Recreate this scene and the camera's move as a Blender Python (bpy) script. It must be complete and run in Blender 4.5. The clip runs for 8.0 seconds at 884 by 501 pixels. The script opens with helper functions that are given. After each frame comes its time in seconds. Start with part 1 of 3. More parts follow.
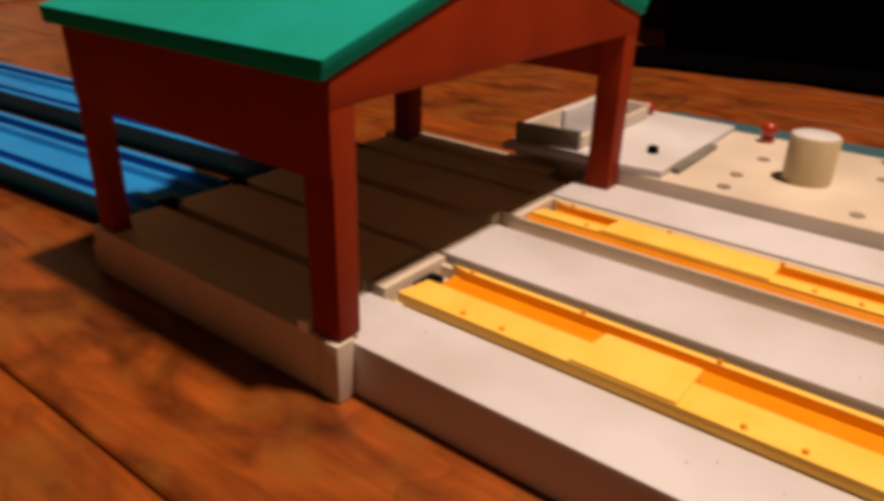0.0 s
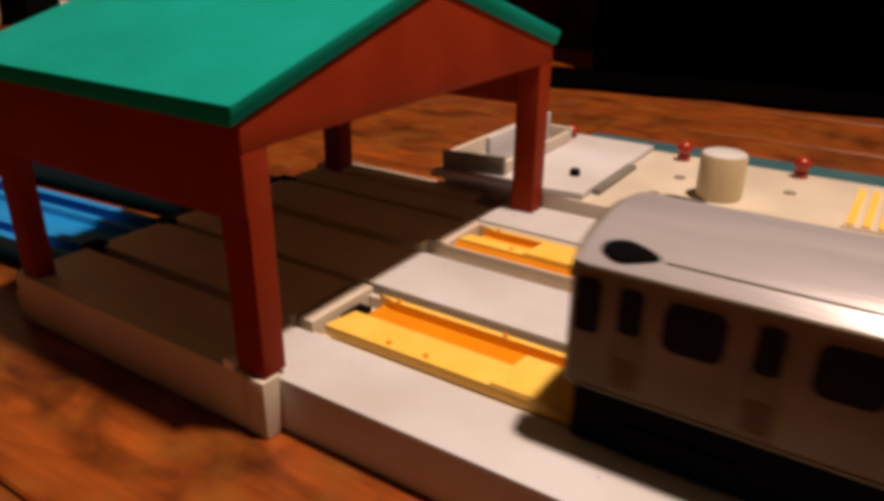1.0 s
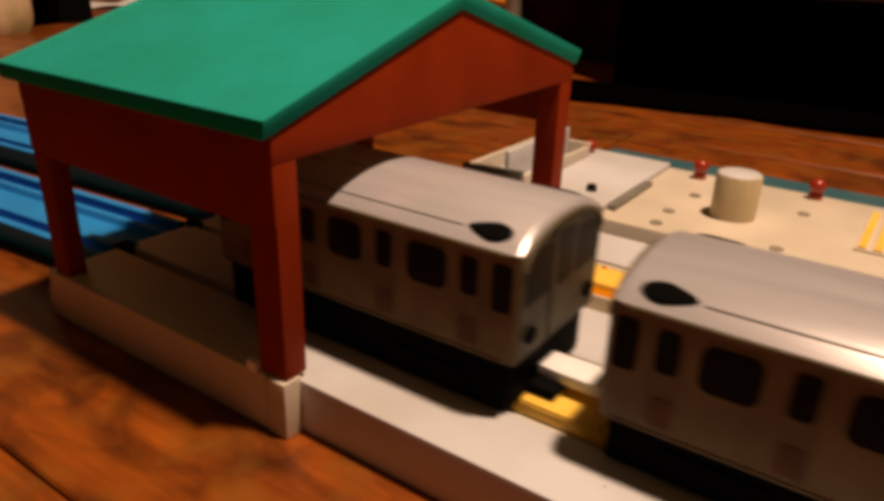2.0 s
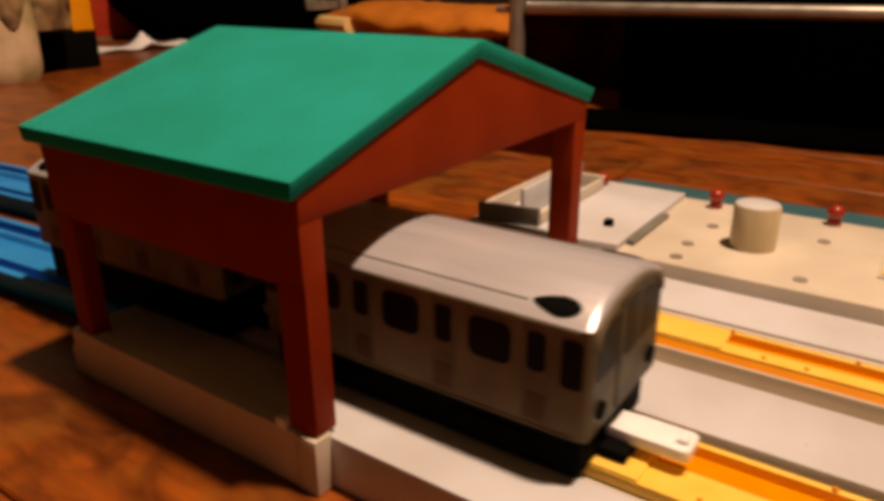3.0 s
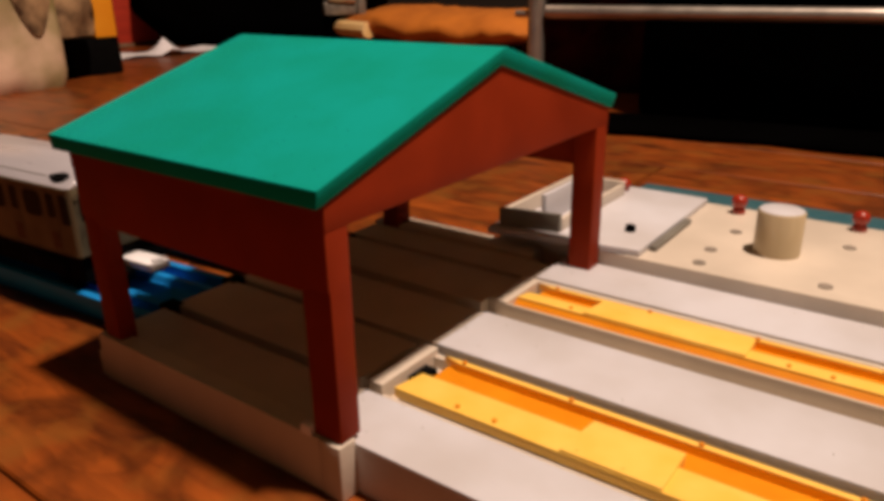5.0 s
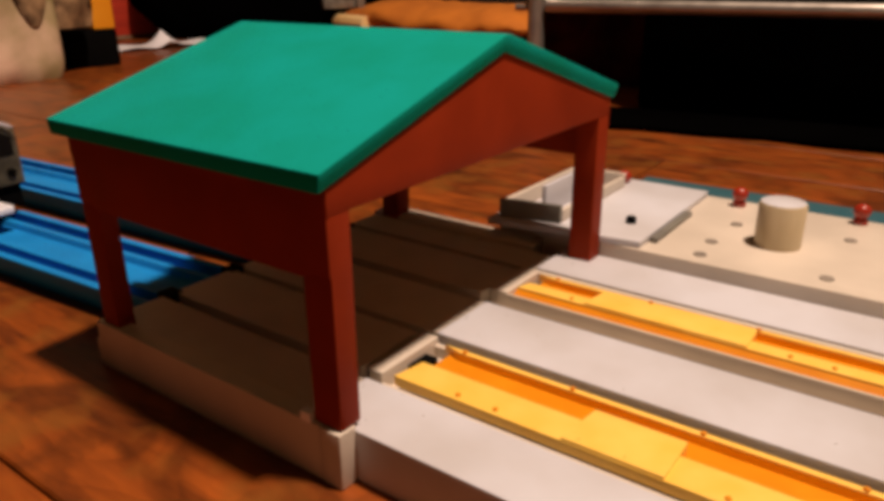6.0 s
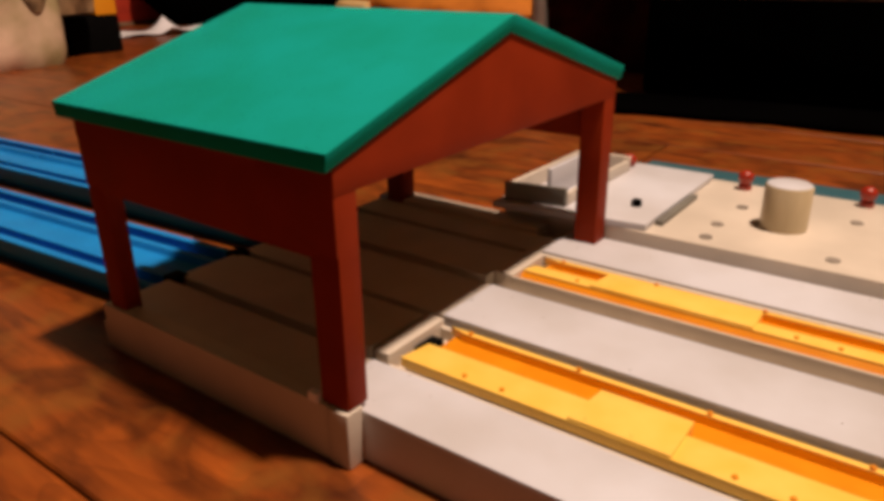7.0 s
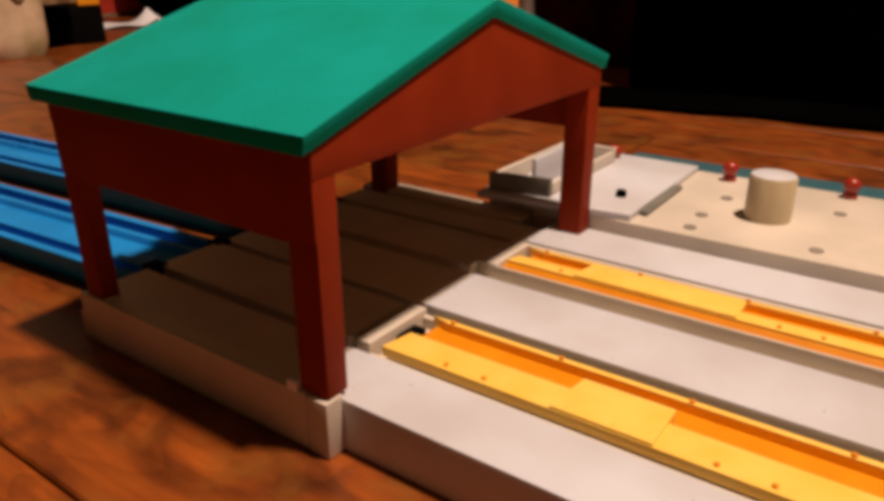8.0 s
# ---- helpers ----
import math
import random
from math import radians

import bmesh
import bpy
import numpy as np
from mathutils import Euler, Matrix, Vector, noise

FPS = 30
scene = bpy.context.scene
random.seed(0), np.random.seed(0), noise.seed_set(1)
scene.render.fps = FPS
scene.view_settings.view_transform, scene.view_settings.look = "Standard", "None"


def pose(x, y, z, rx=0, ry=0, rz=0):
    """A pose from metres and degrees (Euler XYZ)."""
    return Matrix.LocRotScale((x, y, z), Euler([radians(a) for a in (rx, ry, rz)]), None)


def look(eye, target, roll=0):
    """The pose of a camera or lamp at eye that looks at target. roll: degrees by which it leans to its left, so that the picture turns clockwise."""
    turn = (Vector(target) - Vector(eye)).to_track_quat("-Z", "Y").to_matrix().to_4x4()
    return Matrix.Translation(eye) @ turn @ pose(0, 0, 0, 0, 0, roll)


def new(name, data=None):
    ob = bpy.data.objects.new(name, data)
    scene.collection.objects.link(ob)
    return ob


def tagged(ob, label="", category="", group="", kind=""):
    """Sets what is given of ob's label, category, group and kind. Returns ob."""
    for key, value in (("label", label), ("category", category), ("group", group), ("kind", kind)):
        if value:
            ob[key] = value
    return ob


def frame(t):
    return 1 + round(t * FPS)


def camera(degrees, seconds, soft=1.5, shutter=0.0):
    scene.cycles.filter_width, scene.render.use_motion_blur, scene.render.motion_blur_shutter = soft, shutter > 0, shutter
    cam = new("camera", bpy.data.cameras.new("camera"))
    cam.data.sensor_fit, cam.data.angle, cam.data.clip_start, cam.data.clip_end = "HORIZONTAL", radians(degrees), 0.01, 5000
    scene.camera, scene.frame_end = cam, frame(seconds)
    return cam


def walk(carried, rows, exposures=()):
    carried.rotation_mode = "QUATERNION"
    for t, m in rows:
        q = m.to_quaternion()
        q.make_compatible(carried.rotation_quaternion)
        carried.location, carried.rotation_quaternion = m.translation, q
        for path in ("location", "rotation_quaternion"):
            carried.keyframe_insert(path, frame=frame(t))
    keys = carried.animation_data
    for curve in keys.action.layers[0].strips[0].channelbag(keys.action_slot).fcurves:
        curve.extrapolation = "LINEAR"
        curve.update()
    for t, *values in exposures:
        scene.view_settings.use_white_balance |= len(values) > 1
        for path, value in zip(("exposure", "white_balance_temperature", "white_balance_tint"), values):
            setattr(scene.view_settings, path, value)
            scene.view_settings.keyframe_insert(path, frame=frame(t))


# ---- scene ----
cam = camera(62.7, 8.0, 4.4, 0.5)
PATH = [
    (0, (0.09967, -0.09419, 0.10306), (-0.00964, 0.05000, 0.01785), 1.62),
    (0.2, (0.09846, -0.09078, 0.10260), (-0.00442, 0.05813, 0.01750), 1.23),
    (0.3, (0.10139, -0.08685, 0.10664), (0.00062, 0.06445, 0.02325), 1.04),
    (0.5, (0.10529, -0.08525, 0.10393), (0.00813, 0.06904, 0.02176), 1.40),
    (1, (0.10779, -0.09268, 0.10734), (0.00768, 0.06102, 0.02765), 0.67),
    (1.2, (0.10840, -0.09477, 0.10888), (0.00680, 0.05839, 0.03000), 0.76),
    (2.3, (0.11031, -0.09956, 0.11104), (0.00557, 0.05284, 0.03487), 2.13),
    (2.5, (0.10980, -0.10120, 0.10625), (0.00509, 0.05271, 0.03312), 2.26),
    (3, (0.10495, -0.09776, 0.11618), (-0.00234, 0.05508, 0.04455), -0.44),
    (3.5, (0.10600, -0.10057, 0.11983), (-0.00822, 0.04892, 0.05194), -1.43),
    (4, (0.10577, -0.09857, 0.11713), (-0.00563, 0.05220, 0.04740), -0.97),
    (4.5, (0.10350, -0.09777, 0.11782), (-0.00700, 0.05346, 0.04769), -1.28),
    (4.7, (0.10403, -0.09831, 0.11785), (-0.00707, 0.05226, 0.04723), -1.10),
    (5.8, (0.10272, -0.09921, 0.11476), (-0.00786, 0.05155, 0.04372), -0.46),
    (6, (0.10270, -0.09930, 0.11480), (-0.00773, 0.05126, 0.04312), -0.46),
    (6.5, (0.10203, -0.09964, 0.11495), (-0.00897, 0.05053, 0.04334), -0.78),
    (7, (0.10227, -0.10029, 0.11331), (-0.00805, 0.04878, 0.03843), -0.65),
    (7.5, (0.10233, -0.09782, 0.11045), (-0.00530, 0.05284, 0.03482), 0.05),
    (8, (0.10271, -0.09840, 0.11047), (-0.00460, 0.05232, 0.03450), -0.12),
]
# white balance of the camera, which warms while the train fills the view
TONE = [(0, -0.03, 7250, 15), (0.5, -0.02, 6950, 13), (1.0, -0.06, 6950, 13), (1.2, -0.08, 7100, 13), (2.3, -0.16, 8500, 14), (3.0, -0.1, 8400, 15), (3.5, -0.03, 7450, 15), (4.0, -0.02, 7050, 14), (4.5, -0.02, 6750, 13), (8.0, -0.02, 6900, 14)]
walk(cam, [(t, look(eye, target, roll)) for t, eye, target, roll in PATH], TONE)

# ---- light ----
U = 0.0012  # one module of the toy in metres
world = bpy.data.worlds.new("room_dark")
world.use_nodes = True
world.node_tree.nodes["Background"].inputs[0].default_value = (1.0, 0.72, 0.5, 1)
world.node_tree.nodes["Background"].inputs[1].default_value = 0.0
scene.world = world
bulb = bpy.data.lights.new("room_bulb", "POINT")
bulb.shadow_soft_size, bulb.energy, bulb.color = 0.05, 148.0, (1.0, 0.78, 0.625)
lamp_at = new("room_bulb", bulb)
lamp_at.location = (0.392, 0.17, 1.58)


# ---- materials ----
def material(name, colour, rough=0.5, metal=0.0, second=None, scale=60, bump=0.0, bump_scale=400, rough_var=0.1, stretch=(1, 1, 1), spec=0.5):
    """Two-tone procedural surface: large stains, fine grain, bump."""
    m = bpy.data.materials.new(name)
    m.use_nodes = True
    nt = m.node_tree
    b = nt.nodes["Principled BSDF"]
    b.inputs["Metallic"].default_value = metal
    b.inputs["Specular IOR Level"].default_value = spec
    co = nt.nodes.new("ShaderNodeTexCoord")
    mp = nt.nodes.new("ShaderNodeMapping")
    mp.inputs["Scale"].default_value = stretch
    nt.links.new(co.outputs["Object"], mp.inputs[0])
    n1 = nt.nodes.new("ShaderNodeTexNoise")
    n1.inputs["Scale"].default_value, n1.inputs["Detail"].default_value = scale, 6
    n2 = nt.nodes.new("ShaderNodeTexNoise")
    n2.inputs["Scale"].default_value, n2.inputs["Detail"].default_value = bump_scale, 4
    nt.links.new(mp.outputs[0], n1.inputs["Vector"])
    nt.links.new(mp.outputs[0], n2.inputs["Vector"])
    ramp = nt.nodes.new("ShaderNodeValToRGB")
    second = second or tuple(c * 0.8 for c in colour)
    ramp.color_ramp.elements[0].position, ramp.color_ramp.elements[1].position = 0.35, 0.65
    ramp.color_ramp.elements[0].color = (*second, 1)
    ramp.color_ramp.elements[1].color = (*colour, 1)
    nt.links.new(n1.outputs["Fac"], ramp.inputs[0])
    nt.links.new(ramp.outputs[0], b.inputs["Base Color"])
    mr = nt.nodes.new("ShaderNodeMapRange")
    mr.inputs["To Min"].default_value, mr.inputs["To Max"].default_value = max(0, rough - rough_var), min(1, rough + rough_var)
    nt.links.new(n1.outputs["Fac"], mr.inputs[0])
    nt.links.new(mr.outputs[0], b.inputs["Roughness"])
    if bump:
        bp = nt.nodes.new("ShaderNodeBump")
        bp.inputs["Strength"].default_value, bp.inputs["Distance"].default_value = bump, 0.001
        nt.links.new(n2.outputs["Fac"], bp.inputs["Height"])
        nt.links.new(bp.outputs[0], b.inputs["Normal"])
    return m


def wood_material():
    """Red-brown varnished boards with cathedral grain, dark figure and per-board tone."""
    m = bpy.data.materials.new("floor_wood")
    m.use_nodes = True
    nt, N = m.node_tree, m.node_tree.nodes
    b = N["Principled BSDF"]
    co, info = N.new("ShaderNodeTexCoord"), N.new("ShaderNodeObjectInfo")
    add = N.new("ShaderNodeVectorMath")
    mul = N.new("ShaderNodeVectorMath")
    mul.operation = "SCALE"
    comb = N.new("ShaderNodeCombineXYZ")
    nt.links.new(info.outputs["Random"], comb.inputs[0])
    nt.links.new(info.outputs["Random"], comb.inputs[2])
    nt.links.new(comb.outputs[0], mul.inputs[0])
    mul.inputs["Scale"].default_value = 7.0
    nt.links.new(co.outputs["Object"], add.inputs[0])
    nt.links.new(mul.outputs[0], add.inputs[1])
    mp = N.new("ShaderNodeMapping")
    mp.inputs["Scale"].default_value = (11, 27, 27)
    nt.links.new(add.outputs[0], mp.inputs[0])
    fig = N.new("ShaderNodeTexNoise")
    fig.inputs["Scale"].default_value, fig.inputs["Detail"].default_value, fig.inputs["Distortion"].default_value = 1.3, 5, 1.8
    nt.links.new(mp.outputs[0], fig.inputs["Vector"])
    mp2 = N.new("ShaderNodeMapping")
    mp2.inputs["Scale"].default_value = (26, 330, 330)
    nt.links.new(add.outputs[0], mp2.inputs[0])
    pore = N.new("ShaderNodeTexNoise")
    pore.inputs["Scale"].default_value, pore.inputs["Detail"].default_value, pore.inputs["Distortion"].default_value = 1.0, 6, 0.6
    nt.links.new(mp2.outputs[0], pore.inputs["Vector"])
    ramp = N.new("ShaderNodeValToRGB")
    e = ramp.color_ramp.elements
    e[0].position, e[0].color = 0.32, (0.12, 0.029, 0.006, 1)
    e[1].position, e[1].color = 0.68, (0.31, 0.077, 0.011, 1)
    k = e.new(0.46)
    k.color = (0.215, 0.052, 0.008, 1)
    nt.links.new(fig.outputs["Fac"], ramp.inputs[0])
    mix = N.new("ShaderNodeMix")
    mix.data_type, mix.blend_type = "RGBA", "MULTIPLY"
    mix.inputs["Factor"].default_value = 0.55
    r2 = N.new("ShaderNodeValToRGB")
    r2.color_ramp.elements[0].position, r2.color_ramp.elements[1].position = 0.3, 0.62
    r2.color_ramp.elements[0].color = (0.45, 0.4, 0.36, 1)
    nt.links.new(pore.outputs["Fac"], r2.inputs[0])
    nt.links.new(ramp.outputs[0], mix.inputs[6])
    nt.links.new(r2.outputs[0], mix.inputs[7])
    # cathedral grain: dark contour lines of a slow noise
    slow = N.new("ShaderNodeTexNoise")
    slow.inputs["Scale"].default_value, slow.inputs["Detail"].default_value, slow.inputs["Distortion"].default_value = 0.9, 3, 0.5
    nt.links.new(mp.outputs[0], slow.inputs["Vector"])
    many, saw = N.new("ShaderNodeMath"), N.new("ShaderNodeMath")
    many.operation, saw.operation = "MULTIPLY", "FRACT"
    many.inputs[1].default_value = 11.0
    nt.links.new(slow.outputs["Fac"], many.inputs[0])
    nt.links.new(many.outputs[0], saw.inputs[0])
    r5 = N.new("ShaderNodeValToRGB")
    r5.color_ramp.elements[0].position, r5.color_ramp.elements[0].color = 0.0, (0.42, 0.38, 0.36, 1)
    r5.color_ramp.elements[1].position, r5.color_ramp.elements[1].color = 0.55, (1.05, 1.03, 1.0, 1)
    nt.links.new(saw.outputs[0], r5.inputs[0])
    grain = N.new("ShaderNodeMix")
    grain.data_type, grain.blend_type = "RGBA", "MULTIPLY"
    grain.inputs["Factor"].default_value = 0.35
    nt.links.new(mix.outputs[2], grain.inputs[6])
    nt.links.new(r5.outputs[0], grain.inputs[7])
    blot = N.new("ShaderNodeTexNoise")
    blot.inputs["Scale"].default_value, blot.inputs["Detail"].default_value, blot.inputs["Distortion"].default_value = 32, 10, 0.9
    mp3 = N.new("ShaderNodeMapping")
    mp3.inputs["Scale"].default_value = (0.65, 1.1, 1.1)
    nt.links.new(add.outputs[0], mp3.inputs[0])
    nt.links.new(mp3.outputs[0], blot.inputs["Vector"])
    r3 = N.new("ShaderNodeValToRGB")
    r3.color_ramp.elements[0].position, r3.color_ramp.elements[1].position = 0.37, 0.5
    r3.color_ramp.elements[0].color = (0.42, 0.38, 0.34, 1)
    r3.color_ramp.elements[1].color = (1.08, 0.98, 0.86, 1)
    nt.links.new(blot.outputs["Fac"], r3.inputs[0])
    mix2 = N.new("ShaderNodeMix")
    mix2.data_type, mix2.blend_type = "RGBA", "MULTIPLY"
    mix2.inputs["Factor"].default_value = 0.8
    nt.links.new(grain.outputs[2], mix2.inputs[6])
    nt.links.new(r3.outputs[0], mix2.inputs[7])
    # yellow-brown patches where the varnish has worn
    worn = N.new("ShaderNodeTexNoise")
    worn.inputs["Scale"].default_value, worn.inputs["Detail"].default_value = 55, 8
    nt.links.new(add.outputs[0], worn.inputs["Vector"])
    r4 = N.new("ShaderNodeMapRange")
    r4.inputs["From Min"].default_value, r4.inputs["From Max"].default_value, r4.inputs["To Max"].default_value = 0.5, 0.68, 0.6
    nt.links.new(worn.outputs["Fac"], r4.inputs[0])
    mix3 = N.new("ShaderNodeMix")
    mix3.data_type = "RGBA"
    mix3.inputs[7].default_value = (0.21, 0.075, 0.012, 1)
    nt.links.new(r4.outputs[0], mix3.inputs[0])
    nt.links.new(mix2.outputs[2], mix3.inputs[6])
    nt.links.new(mix3.outputs[2], b.inputs["Base Color"])
    b.inputs["Roughness"].default_value = 0.36
    bp = N.new("ShaderNodeBump")
    bp.inputs["Strength"].default_value, bp.inputs["Distance"].default_value = 0.25, 0.0006
    nt.links.new(pore.outputs["Fac"], bp.inputs["Height"])
    nt.links.new(bp.outputs[0], b.inputs["Normal"])
    return m


WOOD = wood_material()
# drum side: cream with warm shade put into the colour
SHADED_CREAM = material("shaded_cream_plastic", (0.6, 0.49, 0.315), 0.45, second=(0.52, 0.42, 0.26), scale=120, stretch=(1, 1, 0.25), bump=0.12, bump_scale=500)
CREAM = material("cream_plastic", (0.67, 0.59, 0.495), 0.45, second=(0.58, 0.51, 0.425), scale=40, bump=0.08, bump_scale=900)
WHITE = material("pale_grey_plastic", (0.62, 0.625, 0.68), 0.45, second=(0.53, 0.515, 0.53), scale=26, bump=0.08, bump_scale=900)
RED = material("brick_red_plastic", (0.265, 0.03, 0.008), 0.5, spec=0.06, second=(0.22, 0.024, 0.0065), scale=50, bump=0.06, bump_scale=700)
BOUNCE = material("tan_bounce_panel", (0.36, 0.2, 0.07), 0.7, second=(0.3, 0.165, 0.055), scale=50)
GREEN = material("green_plastic", (0.0, 0.315, 0.275), 0.6, spec=0.015, second=(0.0, 0.28, 0.215), scale=40, bump=0.06, bump_scale=700)
YELLOW = material("yellow_plastic", (0.95, 0.61, 0.12), 0.4, second=(0.93, 0.55, 0.085), scale=90, bump=0.06, bump_scale=900)
BLUE = material("blue_rail_plastic", (0.006, 0.245, 0.64), 0.5, spec=0.12, second=(0.005, 0.2, 0.55), scale=60, bump=0.05, bump_scale=800)
TEAL = material("teal_plastic", (0.04, 0.115, 0.135), 0.45, second=(0.025, 0.1, 0.13), scale=60)
# car sides: silver with the shade of the unlit side in its brown
SHADED_SILVER = material("shaded_silver_paint", (0.2, 0.165, 0.1), 0.5, metal=0.1, spec=0.15, second=(0.14, 0.113, 0.068), scale=60, bump=0.05, bump_scale=1200)
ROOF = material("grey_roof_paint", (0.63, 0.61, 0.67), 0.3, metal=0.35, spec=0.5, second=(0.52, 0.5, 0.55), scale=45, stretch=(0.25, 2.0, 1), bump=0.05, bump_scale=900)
GREYP = material("grey_plastic", (0.2, 0.19, 0.16), 0.5, second=(0.16, 0.15, 0.13), scale=90)
BLACK = material("black_plastic", (0.003, 0.0028, 0.0028), 0.7, spec=0.02, second=(0.004, 0.004, 0.004), scale=80)
GLASS = material("dark_window", (0.006, 0.0055, 0.0055), 0.4, spec=0.08, second=(0.005, 0.005, 0.004), scale=80)
DOOR = material("door_brown_grey", (0.17, 0.138, 0.086), 0.5, metal=0.1, spec=0.15, second=(0.12, 0.095, 0.06), scale=150)
DOORLOW = material("door_kick_plate", (0.13, 0.065, 0.035), 0.6, spec=0.2, second=(0.09, 0.045, 0.025), scale=150)
PIN_RED = material("red_knob_plastic", (0.36, 0.03, 0.012), 0.3, second=(0.3, 0.022, 0.01), scale=90)
GLOSSBLACK = material("end_window_glass", (0.009, 0.0075, 0.006), 0.4, spec=0.05, second=(0.006, 0.005, 0.005), scale=80)
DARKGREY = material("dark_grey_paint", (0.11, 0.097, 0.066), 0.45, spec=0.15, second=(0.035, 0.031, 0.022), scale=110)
HOLE = material("hole_shadow_plastic", (0.27, 0.23, 0.19), 0.7, second=(0.2, 0.17, 0.14))
CLEARWHITE = material("white_coupler_plastic", (0.92, 0.92, 0.95), 0.25, second=(0.86, 0.86, 0.9), scale=150)
STEEL = material("brushed_steel", (0.55, 0.5, 0.45), 0.35, metal=0.8, second=(0.45, 0.4, 0.36), scale=60)
# cloth of the black bag, and the shade under the rack
BAG_SHADE_BLACK = material("bag_and_shade_black", (0.0011, 0.001, 0.001), 1.0, spec=0.0, second=(0.0007, 0.0006, 0.0006), scale=12, bump=0.3, bump_scale=300)
AMBER = material("shaded_orange_plastic", (0.74, 0.27, 0.009), 0.5, spec=0.12, second=(0.68, 0.235, 0.008), scale=90)
WALL = material("dark_wall", (0.02, 0.012, 0.006), 0.9, second=(0.015, 0.009, 0.005), scale=4, bump=0.2, bump_scale=80)
# unseen ceiling and east wall, their brown set to tint the bounced light
CEIL = material("brown_fill_ceiling", (0.065, 0.042, 0.006), 0.9, second=(0.055, 0.035, 0.005), scale=3)
FILL_WALL = material("brown_fill_wall", (0.04, 0.025, 0.005), 0.9, second=(0.034, 0.021, 0.004), scale=3, bump=0.1, bump_scale=60)
PAPER = material("white_paper", (0.9, 0.87, 0.92), 0.8, second=(0.8, 0.78, 0.8), scale=20)
ORANGE = material("orange_fabric", (0.66, 0.2, 0.018), 0.85, second=(0.48, 0.135, 0.012), scale=14, bump=0.5, bump_scale=60)
HIGHLIGHT = material("pale_gold_highlight", (0.95, 0.7, 0.36), 0.7, second=(0.9, 0.55, 0.18), scale=30)
CRIMSON = material("red_card", (0.52, 0.035, 0.01), 0.6, second=(0.36, 0.022, 0.007), scale=14, stretch=(0.4, 0.4, 4))
GOLD = material("amber_card", (0.9, 0.36, 0.012), 0.6, second=(0.85, 0.31, 0.01), scale=20)
BAG = material("cloudy_plastic_bag", (0.78, 0.55, 0.4), 0.35, second=(0.3, 0.25, 0.1), scale=13, bump=0.15, bump_scale=60)
PRINT = material("brown_print", (0.14, 0.06, 0.03), 0.5, second=(0.3, 0.2, 0.12), scale=40)
MAROON = material("maroon_cloth", (0.05, 0.006, 0.004), 0.95, spec=0.05, second=(0.012, 0.002, 0.0015), scale=20, bump=0.4, bump_scale=50)
SWIRL = material("swirl_print", (0.4, 0.25, 0.13), 0.5, second=(0.03, 0.012, 0.006), scale=34, bump=0.3, bump_scale=60)
SHELL = material("grey_metal_clip", (0.3, 0.28, 0.24), 0.4, metal=0.5, second=(0.2, 0.18, 0.15), scale=80)


# ---- mesh tools (numbers in toy modules) ----
def box(bm, x0, x1, y0, y1, z0, z1, bevel=0.35, seg=2):
    r = bmesh.ops.create_cube(bm, size=1.0)
    for v in r["verts"]:
        v.co = Vector(((x0 + x1) / 2 + v.co.x * (x1 - x0), (y0 + y1) / 2 + v.co.y * (y1 - y0), (z0 + z1) / 2 + v.co.z * (z1 - z0)))
    if bevel:
        edges = list({e for v in r["verts"] for e in v.link_edges})
        bmesh.ops.bevel(bm, geom=edges, offset=bevel, segments=seg, affect="EDGES", profile=0.6)
    return bm


def prism(bm, outline, axis, a, b, bevel=0.0):
    """A closed outline in two coordinates, drawn out along x, y or z from a to b."""
    def at(p, s):
        return {"x": (s, p[0], p[1]), "y": (p[0], s, p[1]), "z": (p[0], p[1], s)}[axis]
    lo = [bm.verts.new(at(p, a)) for p in outline]
    hi = [bm.verts.new(at(p, b)) for p in outline]
    fs = [bm.faces.new(lo[::-1]), bm.faces.new(hi)]
    for i in range(len(lo)):
        j = (i + 1) % len(lo)
        fs.append(bm.faces.new((lo[i], lo[j], hi[j], hi[i])))
    bmesh.ops.recalc_face_normals(bm, faces=fs)
    if bevel:
        edges = list({e for f in fs for e in f.edges})
        bmesh.ops.bevel(bm, geom=edges, offset=bevel, segments=2, affect="EDGES", profile=0.6)
    return bm


def lathe(bm, profile, cx, cy, n=32):
    """A turned solid about the upright line at cx, cy; profile of (radius, height)."""
    rings = []
    for r, z in profile:
        rings.append([bm.verts.new((cx + r * math.cos(2 * math.pi * i / n), cy + r * math.sin(2 * math.pi * i / n), z)) for i in range(n)])
    for lo, hi in zip(rings, rings[1:]):
        for i in range(n):
            bm.faces.new((lo[i], lo[(i + 1) % n], hi[(i + 1) % n], hi[i]))
    bm.faces.new(rings[0][::-1])
    bm.faces.new(rings[-1])
    return bm


def tube(bm, a, b, r, n=14):
    a, b = Vector(a), Vector(b)
    q = (b - a).to_track_quat("Z", "Y").to_matrix()
    lo = [bm.verts.new(a + q @ Vector((r * math.cos(2 * math.pi * i / n), r * math.sin(2 * math.pi * i / n), 0))) for i in range(n)]
    hi = [bm.verts.new(v.co + (b - a)) for v in lo]
    for i in range(n):
        bm.faces.new((lo[i], lo[(i + 1) % n], hi[(i + 1) % n], hi[i]))
    bm.faces.new(lo[::-1])
    bm.faces.new(hi)
    return bm


def smooth(ob, angle=35):
    for p in ob.data.polygons:
        p.use_smooth = True
    ob.data.set_sharp_from_angle(angle=radians(angle))
    return ob


